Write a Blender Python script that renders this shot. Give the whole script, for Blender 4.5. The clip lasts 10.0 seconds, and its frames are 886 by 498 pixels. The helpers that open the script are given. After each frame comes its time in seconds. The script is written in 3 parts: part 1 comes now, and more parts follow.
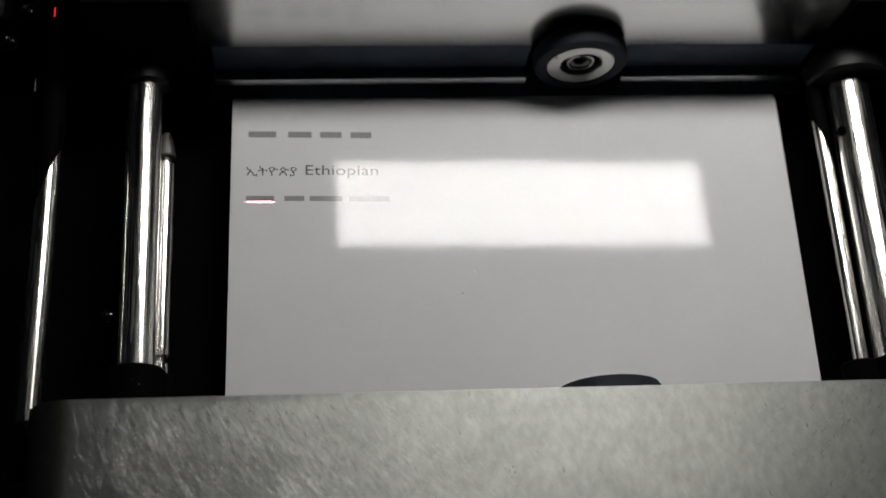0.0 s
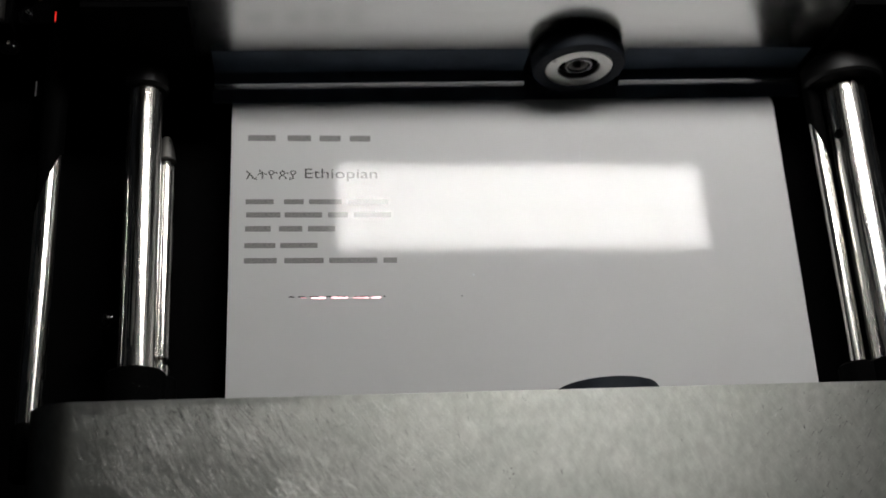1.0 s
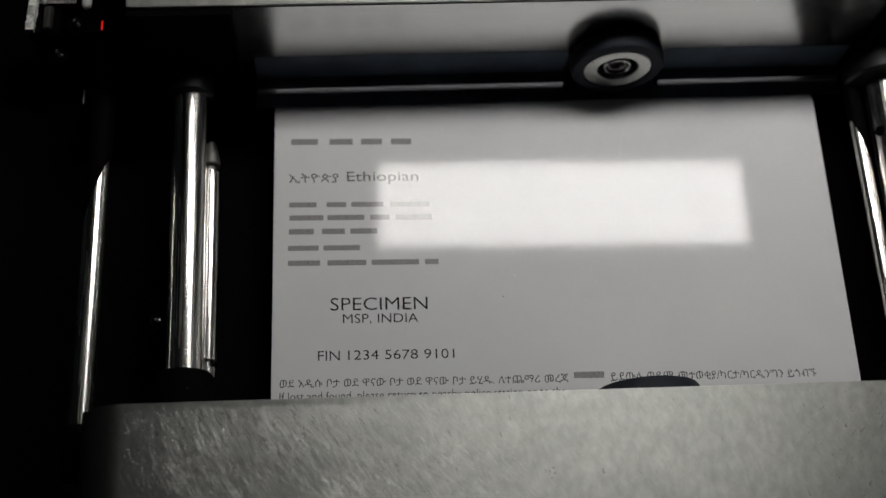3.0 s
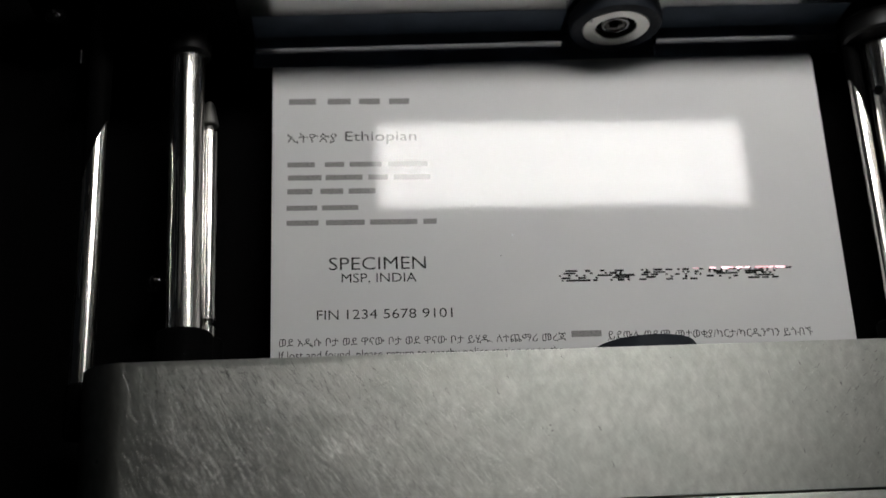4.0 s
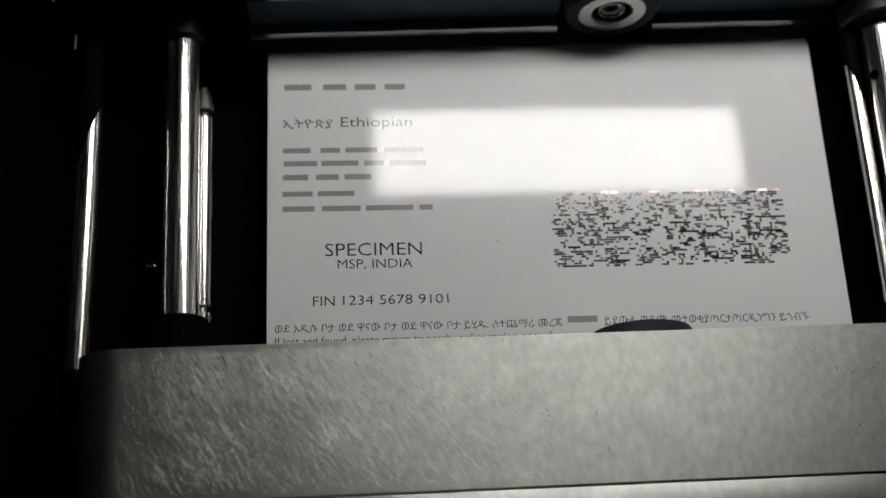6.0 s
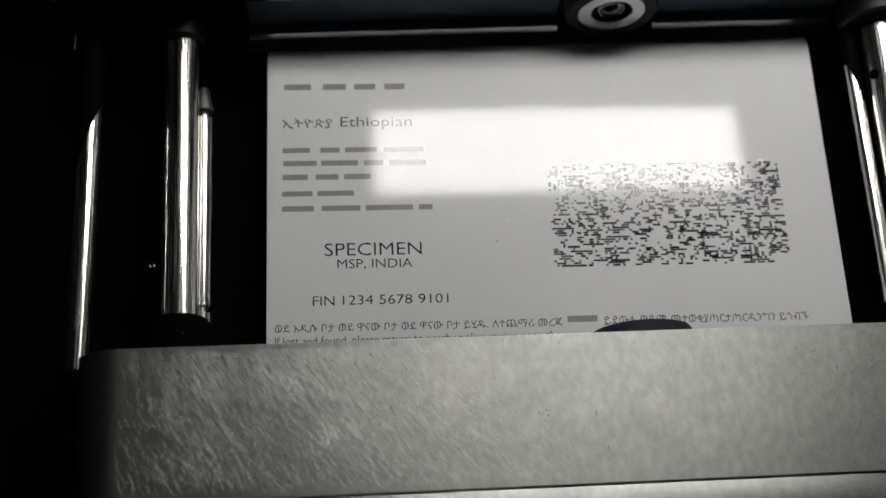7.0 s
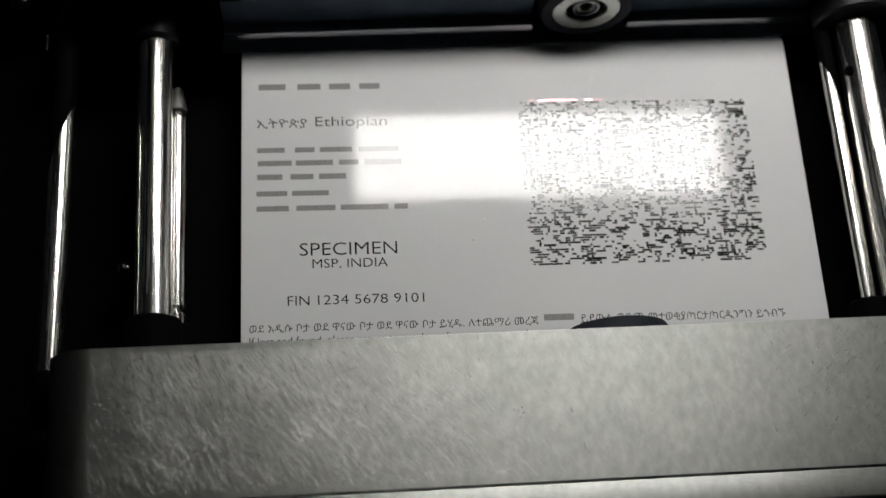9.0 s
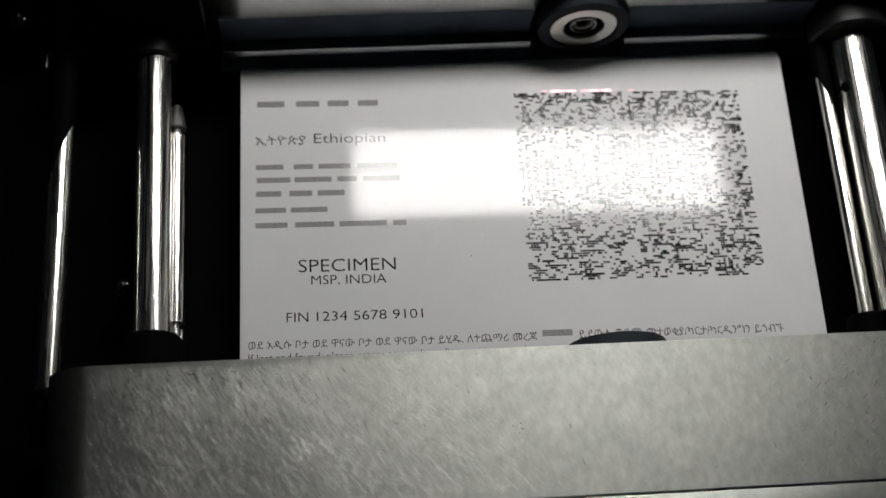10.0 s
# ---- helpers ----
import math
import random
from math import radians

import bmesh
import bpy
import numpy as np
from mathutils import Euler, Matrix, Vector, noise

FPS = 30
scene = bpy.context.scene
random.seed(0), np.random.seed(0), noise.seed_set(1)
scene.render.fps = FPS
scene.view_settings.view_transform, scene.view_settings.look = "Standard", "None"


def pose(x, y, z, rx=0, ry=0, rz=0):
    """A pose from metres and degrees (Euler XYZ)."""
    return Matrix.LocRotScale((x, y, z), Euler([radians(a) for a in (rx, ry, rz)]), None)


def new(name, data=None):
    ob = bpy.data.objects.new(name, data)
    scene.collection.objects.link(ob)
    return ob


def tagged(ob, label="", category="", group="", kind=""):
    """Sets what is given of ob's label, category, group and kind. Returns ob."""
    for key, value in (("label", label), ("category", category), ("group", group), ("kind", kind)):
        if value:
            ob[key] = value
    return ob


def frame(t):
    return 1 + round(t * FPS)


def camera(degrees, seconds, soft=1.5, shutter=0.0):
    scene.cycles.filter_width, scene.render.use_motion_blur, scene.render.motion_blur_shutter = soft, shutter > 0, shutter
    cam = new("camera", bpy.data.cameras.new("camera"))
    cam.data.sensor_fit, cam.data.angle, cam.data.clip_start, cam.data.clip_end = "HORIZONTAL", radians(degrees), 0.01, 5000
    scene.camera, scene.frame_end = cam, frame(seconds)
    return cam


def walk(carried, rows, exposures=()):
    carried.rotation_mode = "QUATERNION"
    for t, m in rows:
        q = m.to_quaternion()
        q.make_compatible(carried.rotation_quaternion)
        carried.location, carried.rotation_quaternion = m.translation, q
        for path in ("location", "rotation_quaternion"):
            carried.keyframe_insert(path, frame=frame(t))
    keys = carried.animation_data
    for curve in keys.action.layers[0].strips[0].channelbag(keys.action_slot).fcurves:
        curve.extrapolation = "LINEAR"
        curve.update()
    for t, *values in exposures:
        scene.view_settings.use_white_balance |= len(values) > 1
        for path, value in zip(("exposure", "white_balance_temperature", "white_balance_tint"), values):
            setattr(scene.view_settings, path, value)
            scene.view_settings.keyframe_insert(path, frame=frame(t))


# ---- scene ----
# A small identity card on the bed of a laser engraver. Lengths are built in millimetres and scaled by MM.
MM = 0.001
cam = camera(40.55, 10.0, soft=1.5)
cam.data.dof.use_dof, cam.data.dof.focus_distance, cam.data.dof.aperture_fstop = True, 0.166, 19.0
PATH = [
    (0.0, pose(-0.03100, -0.05727, 0.16276, 21.89, -5.77, -2.47)),
    (0.5, pose(-0.03147, -0.05740, 0.16267, 21.93, -5.93, -2.48)),
    (1.0, pose(-0.03060, -0.05765, 0.16352, 22.05, -5.64, -2.52)),
    (1.5, pose(-0.03030, -0.05712, 0.16506, 22.20, -4.67, -2.28)),
    (2.0, pose(-0.03044, -0.05687, 0.16531, 22.18, -3.91, -2.05)),
    (3.3, pose(-0.03071, -0.05757, 0.16590, 21.18, -3.57, -2.23)),
    (3.5, pose(-0.03044, -0.05772, 0.16601, 20.66, -3.54, -2.19)),
    (4.0, pose(-0.03047, -0.05784, 0.16611, 19.91, -3.59, -2.30)),
    (4.5, pose(-0.03038, -0.05787, 0.16596, 19.62, -3.64, -2.35)),
    (5.0, pose(-0.03048, -0.05788, 0.16601, 19.41, -3.70, -2.47)),
    (5.5, pose(-0.03041, -0.05797, 0.16595, 19.33, -3.71, -2.45)),
    (7.0, pose(-0.03052, -0.05789, 0.16589, 19.27, -3.75, -2.51)),
    (7.5, pose(-0.03038, -0.05834, 0.16590, 19.36, -3.73, -2.52)),
    (8.0, pose(-0.02954, -0.05894, 0.16670, 18.51, -3.71, -2.62)),
    (8.5, pose(-0.02888, -0.05899, 0.16474, 18.86, -3.94, -2.81)),
    (9.0, pose(-0.02855, -0.05966, 0.16461, 19.93, -4.11, -3.05)),
    (9.5, pose(-0.02826, -0.06009, 0.16478, 20.52, -4.04, -3.13)),
    (10.0, pose(-0.02853, -0.05963, 0.16509, 20.65, -4.11, -3.21)),
]
walk(cam, PATH, exposures=[(0, 0.04), (1.5, -0.02), (2.0, -0.52), (2.3, -0.48), (3.3, -0.1), (4.5, 0.0), (5.5, 0.03), (7.5, 0.06), (8.5, 0.18), (10, 0.18)])

# ---- world ----
world = bpy.data.worlds.new("world")
scene.world = world
world.use_nodes = True
world.node_tree.nodes["Background"].inputs[0].default_value = (0.55, 0.6, 0.7, 1)
world.node_tree.nodes["Background"].inputs[1].default_value = 0.005
LAMP_GLOW = 23.0


# ---- materials ----
def material(name, color, rough=0.5, metal=0.0, spec=0.5):
    m = bpy.data.materials.new(name)
    m.use_nodes = True
    b = m.node_tree.nodes["Principled BSDF"]
    b.inputs["Base Color"].default_value = (*color, 1)
    b.inputs["Roughness"].default_value = rough
    b.inputs["Metallic"].default_value = metal
    b.inputs["Specular IOR Level"].default_value = spec
    return m


def coords(m, stretch=(1, 1, 1), turn=0.0):
    nt = m.node_tree
    tc, mp = nt.nodes.new("ShaderNodeTexCoord"), nt.nodes.new("ShaderNodeMapping")
    mp.vector_type = "TEXTURE"
    mp.inputs["Scale"].default_value = [1 / v for v in stretch]
    mp.inputs["Rotation"].default_value = (0, 0, radians(turn))
    nt.links.new(tc.outputs["Object"], mp.inputs["Vector"])
    return mp.outputs["Vector"]


def grain(m, scale, stretch=(1, 1, 1), turn=0.0, detail=3.0):
    n = m.node_tree.nodes.new("ShaderNodeTexNoise")
    n.inputs["Scale"].default_value = scale
    n.inputs["Detail"].default_value = detail
    m.node_tree.links.new(coords(m, stretch, turn), n.inputs["Vector"])
    return n.outputs["Fac"]


def ramp(m, fac, stops):
    r = m.node_tree.nodes.new("ShaderNodeValToRGB")
    els = r.color_ramp.elements
    while len(els) < len(stops):
        els.new(0.5)
    for e, (p, c) in zip(els, stops):
        e.position, e.color = p, (c, c, c, 1) if isinstance(c, (int, float)) else (*c, 1)
    m.node_tree.links.new(fac, r.inputs["Fac"])
    return r.outputs["Color"]


def blend(m, a, b, how="MULTIPLY", fac=1.0):
    x = m.node_tree.nodes.new("ShaderNodeMixRGB")
    x.blend_type = how
    x.inputs["Fac"].default_value = fac
    m.node_tree.links.new(a, x.inputs[1])
    m.node_tree.links.new(b, x.inputs[2])
    return x.outputs["Color"]


def wire(m, out, socket):
    m.node_tree.links.new(out, m.node_tree.nodes["Principled BSDF"].inputs[socket])


def relief(m, out, strength, dist):
    b = m.node_tree.nodes.new("ShaderNodeBump")
    b.inputs["Strength"].default_value = strength
    b.inputs["Distance"].default_value = dist
    m.node_tree.links.new(out, b.inputs["Height"])
    wire(m, b.outputs["Normal"], "Normal")


def scratched(name, tone, rough, turns, depth, sparse=0.58, brushed=0.0, cut=0.000016):
    """Bare aluminium: short fine scratches in several directions, cloudy patches, dull and dark flecks."""
    m = material(name, (tone, tone, tone * 0.97), rough, 1.0)
    lines = None
    for k, turn in enumerate(turns):
        n = grain(m, 2300 + 380 * k, (3.0, 0.2 + 0.06 * k, 1), turn, 1)
        one = ramp(m, n, [(sparse, 0.0), (sparse + 0.07, 1.0)])
        lines = one if lines is None else blend(m, lines, one, "LIGHTEN")
    cloud = grain(m, 260, (1, 1, 1), 0, 5)
    worn = ramp(m, grain(m, 150, (1, 1, 1), 0, 3), [(0.32, 0.2), (0.62, 1.0)])
    fleck = ramp(m, grain(m, 620, (3.4, 0.7, 1), 12, 4), [(0.24, 0.35), (0.29, 1.0)])
    micro = ramp(m, grain(m, 900, (1, 0.6, 1), 0, 5), [(0.3, 0.82), (0.7, 1.0)])
    tint = ramp(m, cloud, [(0.3, (tone * 0.885, tone * 0.91, tone * 0.85)), (0.7, (tone * 0.985, tone * 0.99, tone * 0.93))])
    wire(m, blend(m, blend(m, blend(m, tint, fleck), micro), ramp(m, lines, [(0.0, 0.92), (1.0, 1.0)])), "Base Color")
    wire(m, ramp(m, cloud, [(0.3, rough + 0.02), (0.7, rough - 0.02)]), "Roughness")
    relief(m, blend(m, lines, worn), depth, cut)
    if brushed:   # brushed along x, so that gloss spreads along y
        way = m.node_tree.nodes.new("ShaderNodeCombineXYZ")
        way.inputs["Y"].default_value = 1.0
        wire(m, way.outputs["Vector"], "Tangent")
        m.node_tree.nodes["Principled BSDF"].inputs["Anisotropic"].default_value = brushed
    return m


def black(name, tone, rough, bump=0.25, spec=0.3, cast=(1, 1, 1.05)):
    m = material(name, [tone * c for c in cast], rough, 0.0, spec)
    g = grain(m, 1400, (1, 1, 1), 0, 4)
    wire(m, ramp(m, grain(m, 140), [(0.3, [tone * 0.7 * c for c in cast]), (0.75, [tone * 1.25 * c for c in cast])]), "Base Color")
    wire(m, ramp(m, g, [(0.3, rough - 0.08), (0.7, rough + 0.08)]), "Roughness")
    relief(m, g, bump, 0.00008)
    return m


def chrome(name, tone=0.74, rough=0.23):
    m = material(name, (tone, tone * 0.975, tone * 0.92), rough, 1.0)
    s = grain(m, 500, (6, 0.12, 6), 0, 3)
    wire(m, ramp(m, s, [(0.3, rough * 0.6), (0.7, rough * 1.5)]), "Roughness")
    relief(m, s, 0.1, 0.00003)
    return m


def glow(name, color, strength):
    m = material(name, color, 0.6)
    b = m.node_tree.nodes["Principled BSDF"]
    b.inputs["Emission Color"].default_value = (*color, 1)
    b.inputs["Emission Strength"].default_value = strength
    return m


ALU = scratched("scratched_aluminium", 0.74, 0.62, (26, 32, 40, -38), 0.1, 0.585, 0.86, 0.00001)
SCRATCH = material("glinting_scratch", (0.9, 0.9, 0.87), 0.5, 1.0)
wire(SCRATCH, ramp(SCRATCH, grain(SCRATCH, 300), [(0.3, (0.55, 0.55, 0.52)), (0.7, (0.85, 0.85, 0.81))]), "Base Color")
# Scratch metal darkened in its colour to set off the glinting strips.
GROOVE = material("dark_scratch", (0.2, 0.2, 0.19), 0.45, 1.0)
wire(GROOVE, ramp(GROOVE, grain(GROOVE, 300), [(0.3, (0.12, 0.12, 0.115)), (0.7, (0.3, 0.3, 0.285))]), "Base Color")
ALU_FACE = material("satin_aluminium", (0.72, 0.72, 0.71), 0.21, 1.0)
wire(ALU_FACE, ramp(ALU_FACE, grain(ALU_FACE, 700, (0.1, 1, 1)), [(0.3, (0.7, 0.7, 0.69)), (0.7, (0.75, 0.75, 0.74))]), "Base Color")
wire(ALU_FACE, ramp(ALU_FACE, grain(ALU_FACE, 900, (0.15, 1, 1)), [(0.3, 0.195), (0.7, 0.23)]), "Roughness")
ALU_EDGE = scratched("milled_edge", 0.66, 0.46, (86, 92), 0.12, 0.58, 0.8)
CAP_ALU = scratched("cap_aluminium", 0.66, 0.66, (58, 70, 82), 0.25, 0.57, 0.6)
PALE_PLASTIC = material("pale_plastic", (0.7, 0.71, 0.74), 0.4)
wire(PALE_PLASTIC, ramp(PALE_PLASTIC, grain(PALE_PLASTIC, 300), [(0.3, (0.76, 0.78, 0.8)), (0.7, (0.84, 0.86, 0.88))]), "Base Color")
CHROME = chrome("ground_steel")
POLISHED = material("polished_edge", (0.7, 0.71, 0.73), 0.22, 1.0)
BEARING = material("bearing_steel", (0.62, 0.615, 0.59), 0.3, 1.0)
wire(BEARING, ramp(BEARING, grain(BEARING, 250), [(0.3, 0.26), (0.7, 0.36)]), "Roughness")
DARK_STEEL = chrome("dark_steel", 0.28, 0.45)
CHROME_DULL = chrome("turned_steel", 0.6, 0.22)
BLACK = black("black_anodised", 0.002, 0.7, spec=0.025)
# Even dark blue of the strips added between card and bar.
BLUE_BLACK = black("strip_blue_black", 0.13, 0.38, spec=0.5, cast=(0.75, 0.95, 1.25))
BLUE_BLACK.node_tree.nodes["Principled BSDF"].inputs["Specular Tint"].default_value = (0.75, 0.85, 1.0, 1)
GLOSS = black("glossy_black", 0.004, 0.14, 0.6, 0.4)
COLLAR = black("satin_black_collar", 0.007, 0.42, 0.15, 0.28)
RUBBER = black("black_rubber", 0.024, 0.6, 0.8, 0.15, (0.8, 0.95, 1.25))
HOUSING = black("housing_paint", 0.015, 0.7, spec=0.1, cast=(0.7, 0.9, 1.25))
RED = glow("red_diode", (1.0, 0.03, 0.02), 0.75)
DIFFUSER = glow("lamp_diffuser", (1.0, 0.985, 0.96), LAMP_GLOW)
SPARK = glow("laser_glow", (1.0, 0.62, 0.68), 3.2)
EMBER = glow("ember_glow", (1.0, 0.55, 0.6), 0.9)

# Laminated card stock: off-white core under a glossy clear face.
CARD = material("laminated_card", (0.715, 0.712, 0.712), 0.07, 0.0, 0.29)
wire(CARD, ramp(CARD, grain(CARD, 60, (1, 1, 1), 0, 3), [(0.25, (0.71, 0.707, 0.712)), (0.75, (0.745, 0.743, 0.743))]), "Base Color")
wire(CARD, ramp(CARD, grain(CARD, 400), [(0.3, 0.045), (0.7, 0.07)]), "Roughness")
relief(CARD, grain(CARD, 45, (1, 1, 1), 0, 1), 0.05, 0.0001)


def ink_stuff(name, tone, rough, spec=0.38):
    m = material(name, (tone, tone * 0.97, tone * 0.95), rough, 0.0, spec)
    if tone < 0.05:
        relief(m, grain(m, 4200, (1, 1, 1), 0, 1), 0.5, 0.000012)
    wire(m, ramp(m, grain(m, 2600, (1, 1, 1), 0, 2), [(0.35, (tone * 0.85,) * 3), (0.7, (tone * 1.25, tone * 1.2, tone * 1.17))]), "Base Color")
    return m


INK = ink_stuff("burnt_ink", 0.02, 0.08)
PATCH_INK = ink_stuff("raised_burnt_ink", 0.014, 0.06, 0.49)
PALE_INK = ink_stuff("faint_burnt_ink", 0.3, 0.08)
MID_INK = ink_stuff("greyish_burnt_ink", 0.09, 0.08)


# ---- shapes ----
def part(name, bm, mat, parent=None, label="", at=(0, 0, 0), smooth=False):
    me = bpy.data.meshes.new(name)
    bmesh.ops.recalc_face_normals(bm, faces=bm.faces[:])
    bm.to_mesh(me)
    bm.free()
    me.materials.append(mat)
    if smooth:
        for p in me.polygons:
            p.use_smooth = True
        me.set_sharp_from_angle(angle=radians(35))
    ob = new(name, me)
    ob.location = [v * MM for v in at]
    if parent:
        ob.parent = parent
    if label:
        tagged(ob, label)
    return ob


def thing(name, label, category, at=(0, 0, 0), turn=0.0, group="", kind=""):
    e = new(name)
    e.empty_display_size = 0.01
    e.matrix_basis = pose(at[0] * MM, at[1] * MM, at[2] * MM, 0, 0, turn)
    return tagged(e, label, category, group, kind)


def bevel(bm, width, seg=2):
    if width:
        es = [e for e in bm.edges if len(e.link_faces) == 2 and e.calc_face_angle(0) > 0.6]
        bmesh.ops.bevel(bm, geom=es, offset=width * MM, segments=seg, affect="EDGES", profile=0.5)
    return bm


def block(x0, x1, y0, y1, z0, z1, edge=0.3, seg=2):
    bm = bmesh.new()
    bmesh.ops.create_cube(bm, size=1)
    for v in bm.verts:
        v.co = Vector(((x0 if v.co.x < 0 else x1) * MM, (y0 if v.co.y < 0 else y1) * MM, (z0 if v.co.z < 0 else z1) * MM))
    return bevel(bm, edge, seg)


def slab(points, z0, z1, edge=0.3, seg=2):
    bm = bmesh.new()
    low = [bm.verts.new((x * MM, y * MM, z0 * MM)) for x, y in points]
    top = [bm.verts.new((x * MM, y * MM, z1 * MM)) for x, y in points]
    bm.faces.new(top)
    bm.faces.new(low[::-1])
    for i in range(len(points)):
        j = (i + 1) % len(points)
        bm.faces.new((low[i], low[j], top[j], top[i]))
    bmesh.ops.recalc_face_normals(bm, faces=bm.faces[:])
    if edge:
        rim = [e for e in bm.edges if abs(e.verts[0].co.z - e.verts[1].co.z) < 1e-7 and e.verts[0].co.z > (z1 - 0.001) * MM]
        bmesh.ops.bevel(bm, geom=rim, offset=edge * MM, segments=seg, affect="EDGES", profile=0.5)
    return bm


def rounded(x0, x1, y0, y1, r, n=8):
    pts = []
    for cx, cy, a0 in ((x1 - r, y1 - r, 0), (x0 + r, y1 - r, 90), (x0 + r, y0 + r, 180), (x1 - r, y0 + r, 270)):
        for k in range(n + 1):
            a = radians(a0 + 90 * k / n)
            pts.append((cx + r * math.cos(a), cy + r * math.sin(a)))
    return pts


def lathe(profile, seg=48, axis="y"):
    """Turns (radius, along) pairs in millimetres round an axis; radius 0 closes an end."""
    bm = bmesh.new()
    rings = []
    for r, d in profile:
        if r <= 0:
            ring = [(0, 0)]
        else:
            ring = [(r * math.cos(2 * math.pi * k / seg), r * math.sin(2 * math.pi * k / seg)) for k in range(seg)]
        put = {"y": lambda u, v: (u, d, v), "z": lambda u, v: (u, v, d), "x": lambda u, v: (d, u, v)}[axis]
        rings.append([bm.verts.new([c * MM for c in put(u, v)]) for u, v in ring])
    for a, b in zip(rings, rings[1:]):
        for k in range(seg):
            j = (k + 1) % seg
            q = [a[k % len(a)], a[j % len(a)], b[j % len(b)], b[k % len(b)]]
            q = list(dict.fromkeys(q))
            if len(q) > 2:
                bm.faces.new(q)
    return bm


# ---- setting: bed, housing ----
bed = tagged(part("floor", block(-170, 190, -190, 170, -14, -8, 0.5), BLACK), "black anodised base plate of the engraving machine", "base plate", kind="structure")
# Unseen sides and top, added to keep the surroundings dark in reflections.
for name, dims in (("wall_left", (-176, -170, -190, 170, -14, 330)), ("wall_right", (190, 196, -190, 170, -14, 330)),
                   ("wall_back", (-170, 190, 170, 176, -14, 330)), ("wall_front", (-170, 190, -196, -190, -14, 330))):
    tagged(part(name, block(*dims, 0), HOUSING), "unseen dark painted side added to the machine housing", "wall", kind="structure")
tagged(part("ceiling", block(-176, 196, -196, 176, 330, 336, 0), HOUSING), "unseen dark painted top added to the machine housing", "ceiling", kind="structure")


# ---- lamps ----
def panel_lamp(name, label, x0, x1, y0, y1, z, mat):
    cx, cy = (x0 + x1) / 2, (y0 + y1) / 2
    t = thing(name, label, "lamp", (cx, cy, z))
    w, d = (x1 - x0) / 2, (y1 - y0) / 2
    part("housing", block(-w - 1.2, w + 1.2, -d - 1.2, d + 1.2, 0.6, 9, 0.6), HOUSING, t)
    part("diffuser", block(-w, w, -d, d, 0, 1.2, 0), mat, t, "glowing white diffuser")
    for s in (-0.6, 0.6):
        along = (w * s, 0) if w > d else (0, d * s)
        part("stem", block(along[0] - 2, along[0] + 2, along[1] - 2, along[1] + 2, 8.5, 330 - z + 1, 0), HOUSING, t)
    return t


panel_lamp("panel_lamp", "bright white rectangular lamp hung above the card", -23.6, 82.7, 68.2, 93.6, 148, DIFFUSER)

# ---- card bed and card ----
table = thing("card_bed", "narrow black bed that carries the card", "bed", (0, 8.5, -8))
part("bed_plate", block(-38, 38, -24, 24, 5.2, 7.24, 0.4), BLACK, table)
for sx in (-30, 30):
    part("bed_foot", block(sx - 5, sx + 5, -20, 20, -0.01, 5.21, 0.2), BLACK, table)

CARD_TOP = 0.0
card = thing("identity_card", "glossy off-white plastic identity card being engraved on the bed", "card", (0, 0, 0))
part("card_body", slab(rounded(-42.8, 42.8, -18.0, 36.0, 3.2), -0.76, CARD_TOP, 0.08, 2), CARD, card)

LINES = []   # (object, home y of its upper edge, start, end) of every engraved line


def mark(name, bm_or_mesh, y, t0, t1, mat, x=0.0, label=""):
    if isinstance(bm_or_mesh, bmesh.types.BMesh):
        ob = part(name, bm_or_mesh, mat, card, label)
    else:
        ob = new(name, bm_or_mesh)
        bm_or_mesh.materials.clear()
        bm_or_mesh.materials.append(mat)
        ob.parent = card
        if label:
            tagged(ob, label)
    LINES.append((ob, x, y, t0, t1))
    return ob


def letters(body, width, height=None):
    """The flat raised mesh of a word or line, its upper left corner at the origin, width in millimetres."""
    c = bpy.data.curves.new("letters", "FONT")
    c.body, c.extrude, c.resolution_u, c.offset = body, 0.004, 3, -0.006
    o = bpy.data.objects.new("letters", c)
    scene.collection.objects.link(o)
    bpy.context.view_layer.update()
    me = bpy.data.meshes.new_from_object(o.evaluated_get(bpy.context.evaluated_depsgraph_get()))
    bpy.data.objects.remove(o)
    co = np.array([v.co[:] for v in me.vertices])
    lo, hi = co.min(0), co.max(0)
    sx = width * MM / (hi[0] - lo[0])
    sy = sx if height is None else height * MM / (hi[1] - lo[1])
    for v in me.vertices:
        v.co = ((v.co.x - lo[0]) * sx, (v.co.y - hi[1]) * sy, v.co.z * sx)
    return me


def word(body, x, y, width, height, t0, t1, label="", mat=None):
    mark("engraved_word", letters(body, width, height), y + height, t0, t1, mat or INK, x, label)


def bar(x0, x1, y, height, t0, t1, mat=None):
    """A word that is not spelt out: one plain bar of its length."""
    mark("engraved_bar", block(0, x1 - x0, -height * 0.84, -height * 0.12, -0.02, 0.006, 0), y + height, t0, t1, mat or PALE_INK, x0)


